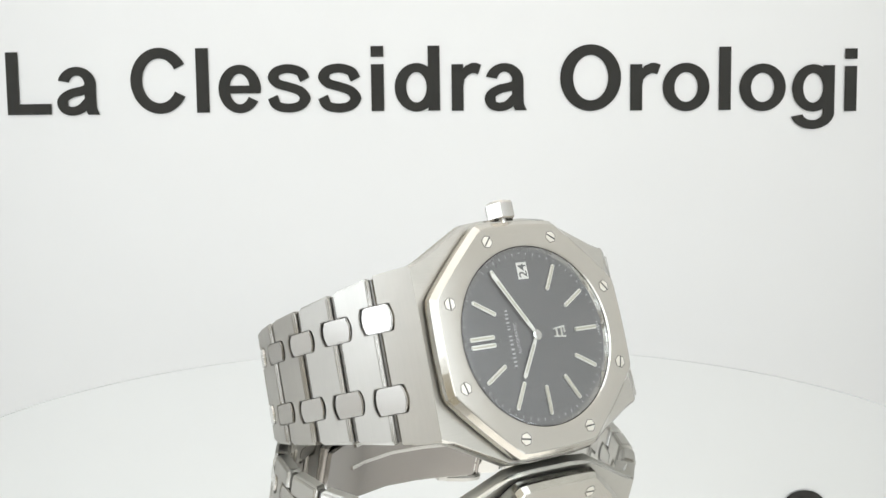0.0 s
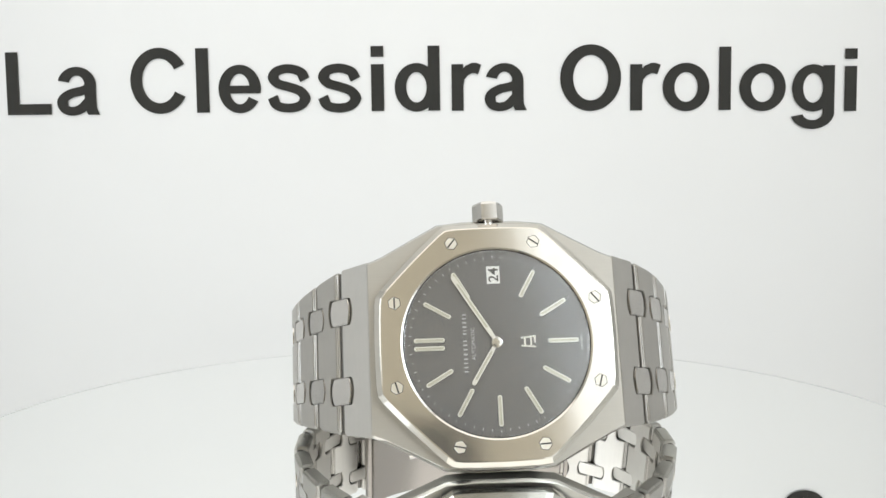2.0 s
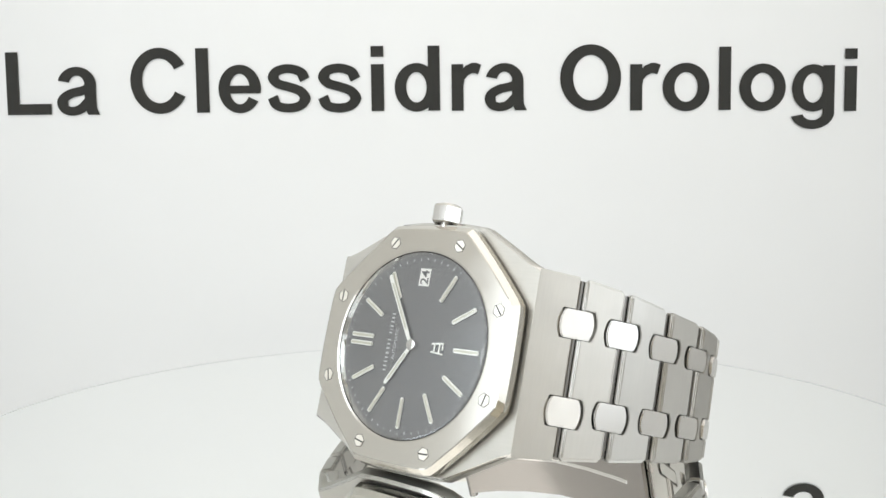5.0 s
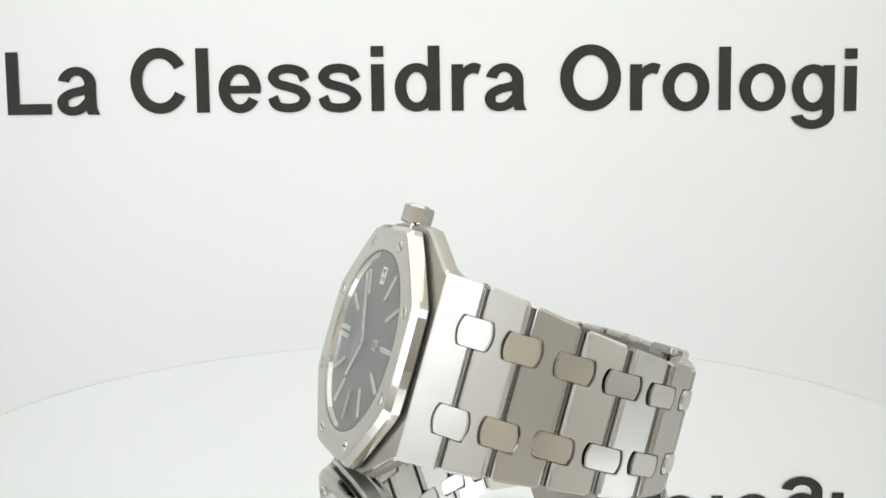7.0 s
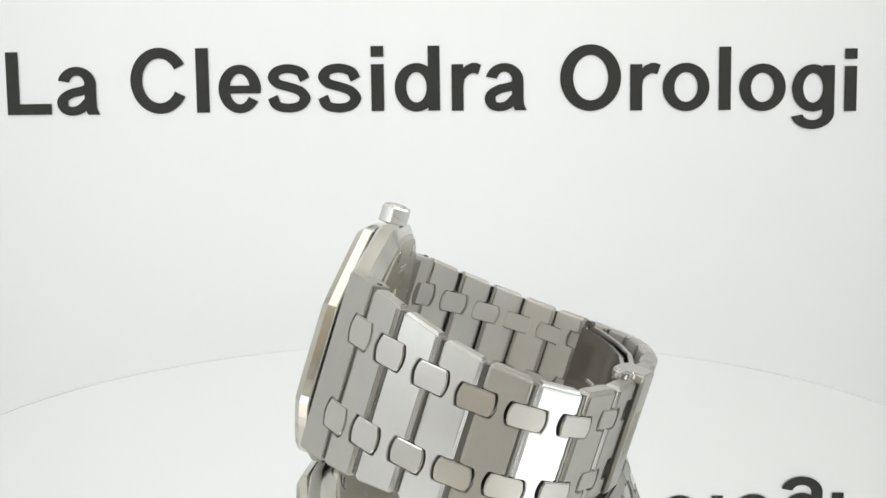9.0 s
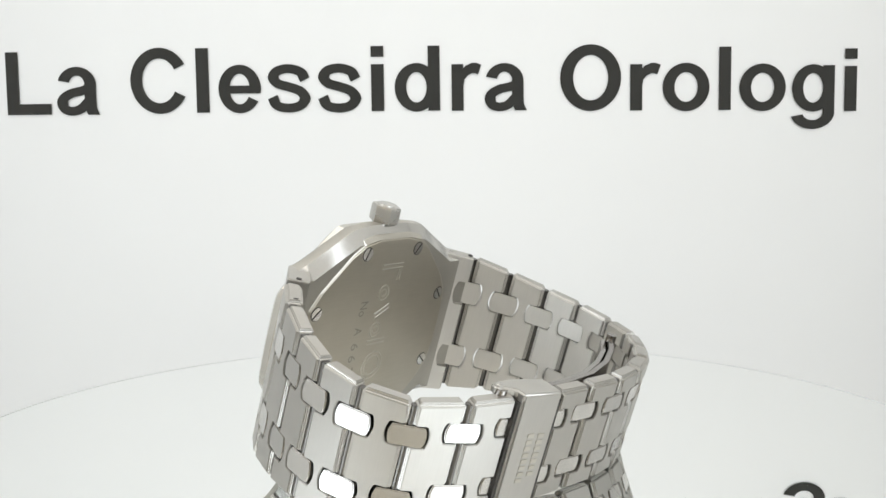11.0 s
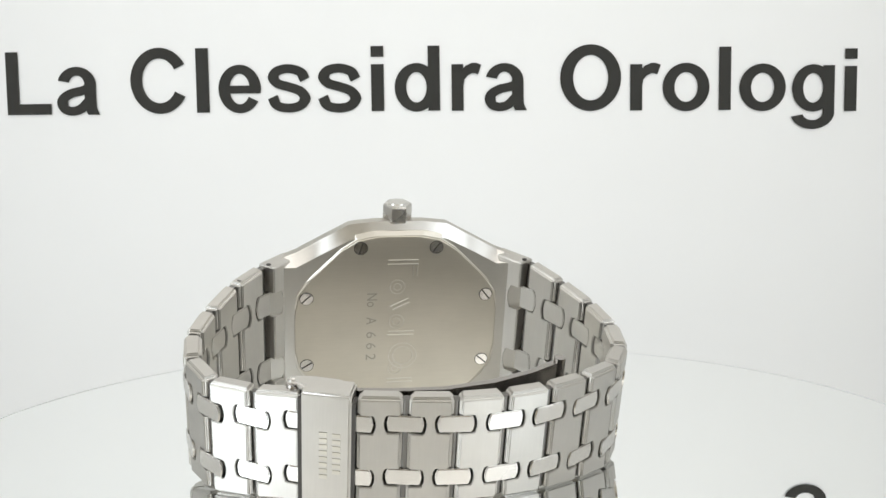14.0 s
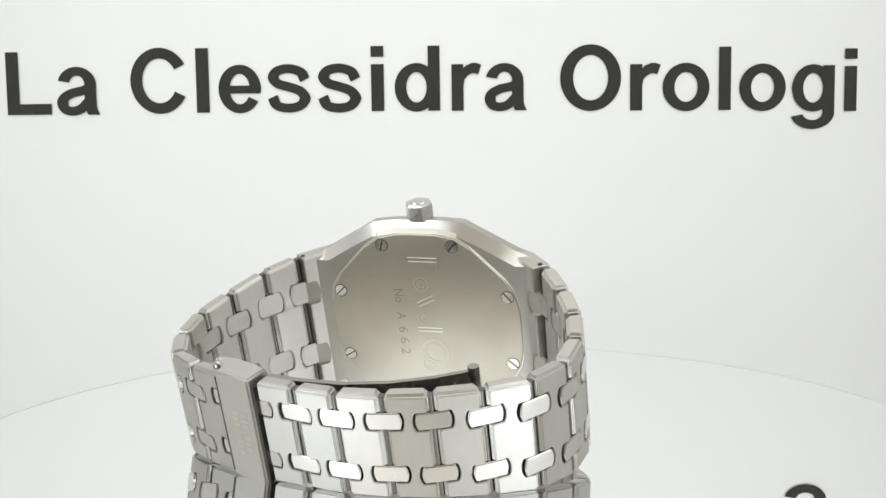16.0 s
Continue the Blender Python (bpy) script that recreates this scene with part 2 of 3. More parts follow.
def glyph(ch):
    """Strokes of a bold upright letter without serifs."""
    if ch == "L":
        return [bar(0, 0, 22, 111), bar(22, 0, 78, 19)]
    if ch == "l":
        return [bar(0, 0, 22, 114)]
    if ch == "i":
        return [bar(0, 0, 22, 83), bar(0, 96, 22, 115)]
    if ch == "O":
        return [band(54, 59, 54, 59, 23, 19, 0, 360)]
    if ch == "o":
        return [band(41.5, 42.5, 41.5, 42.5, 21, 16.5, 0, 360)]
    if ch == "C":
        return [band(54, 58.5, 54, 58.5, 22, 19, 30, 331)]
    if ch == "d":
        return [bar(59, 0, 80, 116), band(38.5, 42, 38.5, 43.5, 20.5, 16.5, 0, 360)]
    if ch == "g":
        return [bar(55, 30, 76, 113), band(37.5, 73, 37.5, 42, 20, 16, 0, 360), band(37, 30, 39, 30, 21, 16, 0, -166)]
    if ch == "r":
        return [bar(0, 0, 21, 82), [((0.5, 50), (21, 44)), ((14, 68), (23, 55)), ((25, 79), (29, 62)), ((36, 84), (36, 65.5)), ((44, 84), (42, 65.5)), ((53, 80.5), (47, 63.5))]]
    if ch == "e":
        return [band(37.5, 43, 37.5, 43, 20, 16, -4, 329), bar(14, 35, 74, 49)]
    if ch == "a":
        return [band(36, 55, 33.5, 31, 20, 15.5, 167, 0), [((49, 56), (69.5, 56)), ((49, 26), (69.5, 26)), ((50, 12), (70, 13)), ((54, 1.5), (75, 1.5))],
                ribbon([(60, 50), (46, 44), (28, 40), (14, 32), (10.5, 22), (15, 11.5), (27, 8), (42, 12), (57, 26)], (20, 15.5))]
    return [ribbon([(66, 58), (58, 72), (38, 78), (18, 74), (11, 62.5), (19, 51.5), (38, 45.5), (57, 38), (65.5, 25), (57, 12.5), (38, 8), (17, 12.5), (9, 28)], (20, 16))]


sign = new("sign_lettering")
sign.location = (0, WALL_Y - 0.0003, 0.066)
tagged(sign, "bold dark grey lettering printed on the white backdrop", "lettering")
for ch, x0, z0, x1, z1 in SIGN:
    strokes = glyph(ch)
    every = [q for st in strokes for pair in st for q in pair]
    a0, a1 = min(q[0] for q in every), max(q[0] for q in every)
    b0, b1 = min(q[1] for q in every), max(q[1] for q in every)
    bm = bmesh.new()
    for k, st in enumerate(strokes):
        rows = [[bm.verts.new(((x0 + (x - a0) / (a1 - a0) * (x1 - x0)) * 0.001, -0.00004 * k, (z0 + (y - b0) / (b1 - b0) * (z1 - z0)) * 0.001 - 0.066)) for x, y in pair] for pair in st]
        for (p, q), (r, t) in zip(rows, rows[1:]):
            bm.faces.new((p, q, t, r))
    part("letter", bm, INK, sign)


def build_turntable():
    table = new("turntable")
    tagged(table, "round mirrored display turntable with a thin rim", "turntable")
    bm = bmesh.new()
    k, r = 160, 0.0865
    loops = []
    for rad, z in ((r - 0.012, -0.0618), (r - 0.0105, -0.0605), (r - 0.010, -0.014), (r - 0.001, -0.012), (r, -0.011), (r, -0.0025)):
        loops.append([Vector((rad * math.cos(2 * math.pi * i / k), rad * math.sin(2 * math.pi * i / k), z)) for i in range(k)])
    rings(bm, loops)
    part("base", bm, PAPER, table, "white plastic turntable base", True)
    bm = bmesh.new()
    loops = []
    for rad, z in ((r - 0.0004, -0.0024), (r, -0.0020), (r, -0.0003), (r - 0.0003, 0.0)):
        loops.append([Vector((rad * math.cos(2 * math.pi * i / k), rad * math.sin(2 * math.pi * i / k), z)) for i in range(k)])
    rings(bm, loops)
    part("mirror", bm, MIRROR, table, "round mirror top reflecting the watch")
    bm = bmesh.new()
    loops = []
    for rad, z in ((r + 0.0001, -0.0024), (r + 0.0003, -0.0022), (r + 0.0003, 0.0), (r + 0.0001, 0.0001), (r + 0.0001, -0.0024)):
        loops.append([Vector((rad * math.cos(2 * math.pi * i / k), rad * math.sin(2 * math.pi * i / k), z)) for i in range(k)])
    rings(bm, loops, False, False)
    part("rim", bm, RIM, table, "thin grey rim", True)
    return table


turntable = build_turntable()


def build_recorder():
    """The grey recording camera on its post, seen as a dark shape in the watch glass."""
    rec = new("video_camera")
    rec.location = (0.010, -0.196, -0.062)
    tagged(rec, "small dark grey video camera on a post", "camera")
    bm = bmesh.new()
    bmesh.ops.create_cube(bm, size=1)
    for v in bm.verts:
        v.co = Vector((v.co.x * 0.054, v.co.y * 0.009, 0.115 + v.co.z * 0.044))
    bmesh.ops.bevel(bm, geom=bm.edges[:], offset=0.003, segments=3, affect="EDGES")
    part("camera_body", bm, CAMERA_GREY, rec)
    bm = bmesh.new()
    loops = [[Vector((0.006 * math.cos(2 * math.pi * i / 20), 0.006 * math.sin(2 * math.pi * i / 20), z)) for i in range(20)] for z in (0.002, 0.088)]
    rings(bm, loops)
    part("post", bm, CAMERA_GREY, rec, smooth=True)
    bm = bmesh.new()
    loops = [[Vector((q * math.cos(2 * math.pi * i / 32), q * math.sin(2 * math.pi * i / 32) - 0.03, z)) for i in range(32)] for q, z in ((0.027, 0.0), (0.027, 0.003), (0.025, 0.004))]
    rings(bm, loops)
    part("foot", bm, CAMERA_GREY, rec, smooth=True)
    return rec


build_recorder()

# ---- the watch ----
watch = new("wrist_watch")
tagged(watch, "octagonal steel wrist watch with grey dial, closed bracelet standing on edge", "watch")


def octagon(apothem, round_=1.3, swell=0.22):
    """An octagon with level, slightly bowed sides and rounded corners."""
    r = apothem / math.cos(math.pi / 8)
    pts = []
    for i in range(8):
        a, b = math.pi / 8 + i * math.pi / 4, math.pi / 8 + (i + 1) * math.pi / 4
        p, q = Vector((r * math.cos(a), r * math.sin(a))), Vector((r * math.cos(b), r * math.sin(b)))
        o = ((p + q) / 2).normalized()
        side = (q - p).length
        t0 = round_ / side
        for k in range(6):
            t = t0 + (1 - 2 * t0) * k / 5
            pts.append(p + (q - p) * t + o * (4 * t * (1 - t) - 0.6) * swell)
        mid = Vector((r * math.cos(b), r * math.sin(b)))
        pts.append(mid - mid.normalized() * round_ * 0.20)
    return [(p.x, p.y) for p in pts]


def build_case():
    # body, skinned from stations along u: half height, front, edge of the back bevel, back
    bm = bmesh.new()
    st = [(-22.0, 13.1, -6.3, -8.75, 12.5), (-19.4, 13.5, -3.0, -7.8, 12.6), (-17.4, 14.25, -3.0, -7.05, 12.2), (-12.6, 16.75, -3.0, -7.05, 14.7), (-8.4, 18.95, -3.0, -7.05, 16.8), (-4.2, 19.35, -3.0, -7.05, 17.3),
          (0.0, 19.35, -3.0, -7.05, 17.3), (4.2, 19.35, -3.0, -7.05, 17.3), (8.4, 18.95, -3.0, -7.05, 16.8), (12.6, 16.75, -3.0, -7.05, 14.7),
          (17.4, 14.25, -3.0, -7.05, 12.2), (19.4, 13.5, -3.0, -7.8, 12.6), (22.0, 13.1, -6.3, -8.75, 12.5)]
    loops = []
    for u, vm, nf, nb, vb in st:
        half = [(vm - 0.4, nf), (vm, nf - 0.5), (vm + 0.05, min(-5.3, nf - 1.1)), (vb, nb)]
        up = max(0.0, 0.40 * (1 - (u / 19.0) ** 2))
        loops.append([W(u, v + up, n) for v, n in half] + [W(u, -v, n) for v, n in half[::-1]])
    rings(bm, loops)
    bm.faces.ensure_lookup_table()
    for i in range(8 * (len(st) - 1)):
        if i % 8 in (0, 2, 4, 6):
            bm.faces[i].material_index = 1
    body = part("case_body", bm, [BRUSH_H, EDGE_STEEL], watch, "brushed steel case middle", True)
    # bezel: octagonal ring, brushed top with a polished chamfer
    out = [(18.5, -2.45), (18.65, -2.25), (18.6, -0.95), (17.85, -0.06), (17.65, 0.0)]
    inner = [(14.75, 0.0), (14.45, -0.12), (14.3, -0.9), (14.3, -2.55)]
    k = 56
    bm = bmesh.new()
    vs = [[bm.verts.new(W(u, v, n)) for u, v in octagon(a)] for a, n in out]
    for a, b in zip(vs, vs[1:]):
        for i in range(k):
            f = bm.faces.new((a[i], a[(i + 1) % k], b[(i + 1) % k], b[i]))
            f.material_index = 1
    m = 96
    ci = [[bm.verts.new(W(u, v, n)) for u, v in ngon(r, m, math.pi / 8 - 0.02)] for r, n in inner]
    for a, b in zip(ci, ci[1:]):
        for i in range(m):
            f = bm.faces.new((a[i], a[(i + 1) % m], b[(i + 1) % m], b[i]))
            f.material_index = 1
    for loop_a, loop_b in ((vs[-1], ci[0]), (vs[0], ci[-1])):
        ea = [bm.edges.get((loop_a[i], loop_a[(i + 1) % k])) for i in range(k)]
        eb = [bm.edges.get((loop_b[i], loop_b[(i + 1) % m])) for i in range(m)]
        bmesh.ops.bridge_loops(bm, edges=ea + eb)
    bezel = part("bezel", bm, [BEZEL_STEEL, CHAMFER_STEEL], watch, "brushed octagonal steel bezel with polished chamfer")
    # gasket between bezel and case
    bm = bmesh.new()
    prism(bm, octagon(18.15), -3.02, -2.44)
    part("gasket", bm, RUBBER, watch, "thin black gasket")
    # bezel screws, six-sided, with slots
    for i in range(8):
        a = math.radians(112.5 - 45 * i)
        cu, cv = 17.05 * math.cos(a) * 0.985, 17.05 * math.sin(a) * 0.985
        bm = bmesh.new()
        prism(bm, ngon(1.07, 6, a, cu, cv), -0.3, 0.012)
        part("screw_recess", bm, SLOT, bezel)
        bm = bmesh.new()
        prism(bm, ngon(0.97, 6, a, cu, cv), -0.3, 0.10)
        soften(bm, 0.06, 1)
        part("screw", bm, SCREW_STEEL, bezel, "six-sided slotted steel screw")
        bm = bmesh.new()
        box(bm, cu, cv, 1.7, 0.24, 0.06, 0.112, a + math.pi / 2 + (0.5, -0.2, 0.3, 0.1, -0.35, 0.2, -0.1, 0.4)[i])
        part("screw_slot", bm, SLOT, bezel)
    # rehaut, a sloping ring from the glass down to the dial
    bm = bmesh.new()
    rings(bm, [[W(u, v, n) for u, v in ngon(r, 96)] for r, n in ((14.32, -0.25), (14.0, -0.94))], False, False)
    part("inner_ring", bm, POLISH, watch, "polished inner flange ring", True)
    # glass
    bm = bmesh.new()
    rings(bm, [[W(u, v, n) for u, v in ngon(r, 96)] for r, n in ((14.28, -0.12), (14.28, -0.02), (14.1, 0.06))])
    glass = part("crystal", bm, GLASS, watch, "clear flat watch crystal")
    glass.visible_shadow = False
    # crown
    bm = bmesh.new()
    def ring_v(r, v, k=24, hexed=0.0):
        pts = []
        for i in range(k):
            a = 2 * math.pi * i / k
            h = math.cos(math.pi / 6) / math.cos((a % (math.pi / 3)) - math.pi / 6)
            q = r * (1 - hexed + hexed * h)
            pts.append(W(q * math.cos(a), v, -3.7 + q * math.sin(a)))
        return pts
    rings(bm, [ring_v(1.9, 19.62), ring_v(2.3, 19.66, hexed=0.9), ring_v(2.48, 19.85, hexed=0.9), ring_v(2.48, 22.2, hexed=0.9), ring_v(2.28, 22.55, hexed=0.9),
               ring_v(1.6, 22.6), ring_v(1.5, 22.78), ring_v(0.7, 22.86)])
    part("crown", bm, CROWN_STEEL, watch, "six-sided polished steel winding crown")
    bm = bmesh.new()
    rings(bm, [ring_v(0.9, 18.5), ring_v(0.9, 20.05)])
    part("crown_stem", bm, STUD_STEEL, watch, "steel crown stem", True)
    # case back: flat plate, and the polished slope round it
    bm = bmesh.new()
    prism(bm, octagon(17.75, 3.8, 0.15), -6.9, -7.3)
    soften(bm, 0.12, 1)
    back = part("case_back", bm, BACK_STEEL, watch, "brushed octagonal case back with raised relief")
    bm = bmesh.new()
    rings(bm, [[W(u, v, n) for u, v in octagon(q, 3.2, 0.12)] for q, n in ((18.55, -6.0), (18.5, -6.55), (17.87, -7.18), (17.5, -7.1))], False, False)
    part("back_slope", bm, STAMP_STEEL, watch, "satin slope round the case back")
    for i in range(8):
        a = math.radians(112.5 - 45 * i)
        cu, cv = 17.0 * math.cos(a), 17.0 * math.sin(a)
        bm = bmesh.new()
        prism(bm, ngon(1.22, 20, 0, cu, cv), -7.2, -7.312)
        part("screw_recess", bm, SLOT, back)
        bm = bmesh.new()
        prism(bm, ngon(1.10, 20, 0, cu, cv), -7.2, -7.40)
        part("screw", bm, POLISH, back, "round slotted screw")
        bm = bmesh.new()
        box(bm, cu, cv, 2.1, 0.22, -7.36, -7.435, (2.2, 1.9, 2.4, 2.6, 0.4, 0.9, 0.7, 0.9)[i])
        part("screw_slot", bm, SLOT, back)
    # relief on the back: a column of plain raised bars and double rings, in thin outline
    def relief(bm):
        part("relief_mark", bm, STAMP_STEEL, back)
    for cu, cv, lu, lv, tn in ((-0.8, 13.35, 5.4, 0.3, 0.0), (-0.8, 12.6, 5.4, 0.3, 0.0), (-2.6, 11.3, 0.3, 2.0, 0.0), (-3.3, 11.3, 0.3, 2.0, 0.0),
                               (-0.4, 5.3, 3.6, 0.3, -0.45), (-0.7, 4.6, 3.4, 0.3, -0.45), (-0.8, -0.35, 4.7, 0.3, 0.0), (-0.8, -1.05, 4.7, 0.3, 0.0),
                               (-0.8, -9.9, 4.7, 0.3, 0.0), (-0.8, -10.6, 4.7, 0.3, 0.0)):
        bm = bmesh.new()
        box(bm, cu, cv, lu, lv, -7.2, -7.39, tn)
        soften(bm, 0.08, 1)
        relief(bm)
    for cu, cv, big in ((0.05, 8.3, 1.45), (0.05, 8.3, 0.8), (0.05, 1.6, 1.45), (0.05, 1.6, 0.8), (-1.25, -5.2, 2.65), (-1.25, -5.2, 1.95), (0.1, -7.7, 1.35), (0.1, -7.7, 0.7)):
        bm = bmesh.new()
        def loop(q, n): return [W(cu + (big - q) * math.cos(t), cv + (big - q) * math.sin(t), n) for t in [2 * math.pi * i / 36 for i in range(36)]]
        rings(bm, [loop(0.0, -7.2), loop(0.08, -7.39), loop(0.22, -7.39), loop(0.30, -7.2)], False, False)
        relief(bm)
    # number engraved beside it, read when 12 o'clock is up
    for word, v0, v1 in (("No", 7.2, 4.6), ("A", 2.6, 1.2), ("6", -0.3, -1.5), ("6", -2.5, -3.7), ("2", -4.7, -5.9)):
        bm, a0, b0, a1, b1 = lettering_mesh("engraved_number", word, 2.0, 0.0, 0.004)
        for q in bm.verts:
            x, y, z = q.co
            q.co = W(5.3 - (y - b0) / (b1 - b0) * 1.75, v0 + (x - a0) / (a1 - a0) * (v1 - v0), -7.312 - z)
        part("engraved_number", bm, ENGRAVED, back)


RAISED = W(0, 0, 0.56)     # the dial and its pointers sit close below the crystal


def build_dial():
    bm = bmesh.new()
    prism(bm, ngon(14.25, 96), -1.9, -1.5)
    dial = part("dial", bm, DIAL, watch, "slate-grey dial with a fine grid of squares")
    dial.location = RAISED
    for h in range(12):
        a = math.pi - h * math.pi / 6     # 12 points to -u, 3 to +v
        if h == 3:
            continue
        for off in ((-0.62, 0.62) if h == 0 else (0.0,)):
            bm = bmesh.new()
            mid = 10.35
            cu, cv = mid * math.cos(a) - off * math.sin(a), mid * math.sin(a) + off * math.cos(a)
            box(bm, cu, cv, 4.7, 0.70, -1.5, -1.12, a)
            soften(bm, 0.14, 2)
            part("hour_marker", bm, WHITE_GOLD, dial, "applied baton hour marker")
            bm = bmesh.new()
            box(bm, cu, cv, 4.2, 0.30, -1.2, -1.105, a)
            part("lume_strip", bm, LUME, dial)
    for i in range(60):
        a = math.pi - i * math.pi / 30
        bm = bmesh.new()
        if i % 5 == 0:
            prism(bm, ngon(0.13, 8, 0, 13.45 * math.cos(a), 13.45 * math.sin(a)), -1.5, -1.485)
        else:
            box(bm, 13.3 * math.cos(a), 13.3 * math.sin(a), 0.42, 0.13, -1.5, -1.485, a)
        part("minute_mark", bm, PRINT, dial)
    # date window
    bm = bmesh.new()
    box(bm, 0.0, 10.55, 2.05, 2.75, -1.5, -1.46)
    date = part("date_window", bm, DATE_WHITE, dial, "white date window")
    bm, a0, b0, a1, b1 = lettering_mesh("date_number", "24", 2.0, 0.02, 0.005)
    for v in bm.verts:
        x, y, z = v.co
        # the characters stand upright when 12 o'clock is up, which is -u
        v.co = W(0.78 - (y - b0) / (b1 - b0) * 1.56, 9.45 + (x - a0) / (a1 - a0) * 2.2, -1.452 + z)
    part("date_number", bm, BLACK, dial, "black date number")
    # maker's line as plain bars, the word below it, and the emblem as a plain shape
    v = -4.5
    for ln in (0.42, 0.46, 0.46, 0.42, 0.62, 0.5, 0.46, 0.42, 0, 0.42, 0.22, 0.5, 0.46, 0.42, 0.4):
        if ln:
            bm = bmesh.new()
            box(bm, -4.85, v + ln / 2, 0.60, ln * 0.5, -1.5, -1.48)
            part("print_bar", bm, PRINT, dial)
        v += (ln or 0.3) + 0.19
    bm, a0, b0, a1, b1 = lettering_mesh("print_word", "AUTOMATIC", 1.0, 0.0, 0.005)
    for q in bm.verts:
        x, y, z = q.co
        q.co = W(-3.3 - (y - b0) / (b1 - b0) * 0.62, -2.6 + (x - a0) / (a1 - a0) * 5.0, -1.485 + z)
    part("print_word", bm, PRINT, dial)
    for cu, cv, lu, lv, tn in ((4.9, 0.70, 2.3, 0.26, 0.10), (4.9, -0.72, 2.3, 0.26, -0.10), (4.35, 0.0, 0.26, 1.4, 0.0), (5.3, 0.0, 0.26, 1.5, 0.0), (5.9, 0.3, 0.26, 1.0, 0.0)):
        bm = bmesh.new()
        box(bm, cu, cv, lu, lv, -1.5, -1.32, tn)
        part("emblem_bar", bm, WHITE_GOLD, dial)
    for k in range(5):
        bm = bmesh.new()
        box(bm, 13.15, -0.95 + 0.42 * k, 0.34, 0.26, -1.5, -1.485)
        part("print_bar", bm, PRINT, dial)
    # hour and minute pointers, and their hub
    for name, ang, length, n in (("minute_hand", math.radians(180 - 58.0), 12.3, -0.98), ("hour_hand", math.radians(180 + 58.0), 7.5, -1.18)):
        c, s = math.cos(ang), math.sin(ang)
        pts = [(0.3, 0.26), (2.2, 0.36), (length - 0.4, 0.36), (length, 0.18)]
        ring = [(r * c - w * s, r * s + w * c) for r, w in pts] + [(r * c + w * s, r * s - w * c) for r, w in pts[::-1]]
        bm = bmesh.new()
        prism(bm, ring, n, n + 0.12)
        hand = part(name, bm, WHITE_GOLD, watch, "polished baton hand with pale filling")
        hand.location = RAISED
        bm = bmesh.new()
        box(bm, (length * 0.55) * c, (length * 0.55) * s, length * 0.66, 0.30, n + 0.11, n + 0.135, ang)
        part("lume_strip", bm, LUME, hand)
    bm = bmesh.new()
    rings(bm, [[W(u, v, n) for u, v in ngon(r, 28)] for r, n in ((0.85, -1.3), (0.85, -0.86), (0.7, -0.8), (0.3, -0.8), (0.28, -0.74))])
    part("hand_hub", bm, POLISH, watch, smooth=True).location = RAISED


# joints of the bracelet, round from one lug to the other: u, n, top and foot
JOINTS = [(24.0, -7.55, 13.3, -13.0), (28.6, -12.8, 12.45, -12.1), (32.15, -19.3, 11.25, -11.1), (34.4, -25.8, 10.45, -10.3), (34.2, -32.6, 9.9, -9.6),
          (30.9, -39.1, 9.7, -8.8), (24.75, -43.3, 10.4, -7.45), (17.8, -46.2, 11.1, -6.4), (11.0, -48.2, 11.5, -5.7), (4.2, -49.4, 11.7, -5.25),
          (-2.6, -50.5, 12.0, -4.9), (-9.6, -50.1, 12.0, -4.95), (-16.3, -48.4, 11.8, -5.4), (-22.7, -45.0, 11.2, -6.5), (-28.6, -40.7, 10.6, -7.7),
          (-32.1, -34.4, 10.2, -8.9), (-32.8, -27.2, 10.5, -9.7), (-31.2, -20.4, 11.1, -10.5), (-28.0, -13.9, 12.1, -11.5), (-24.0, -7.8, 13.2, -12.8)]
LUG_A, LUG_B = (19.4, -3.02, 13.55, -13.5), (-19.4, -3.02, 13.55, -13.5)


def stud_sizes(top, foot):
    half = (top - foot) / 2
    return 0.43 * half + 0.65, 0.165 * half + 0.03     # offset from the middle, half height


def arc_end(hh):
    """Half of a bowed stud end: back from the tip, up from the edge."""
    return [(0.27 * hh * (1 - f) ** 2 + (0.07 if f == 0 else 0.0), hh * f) for f in (0.0, 0.07, 0.32, 0.64)]


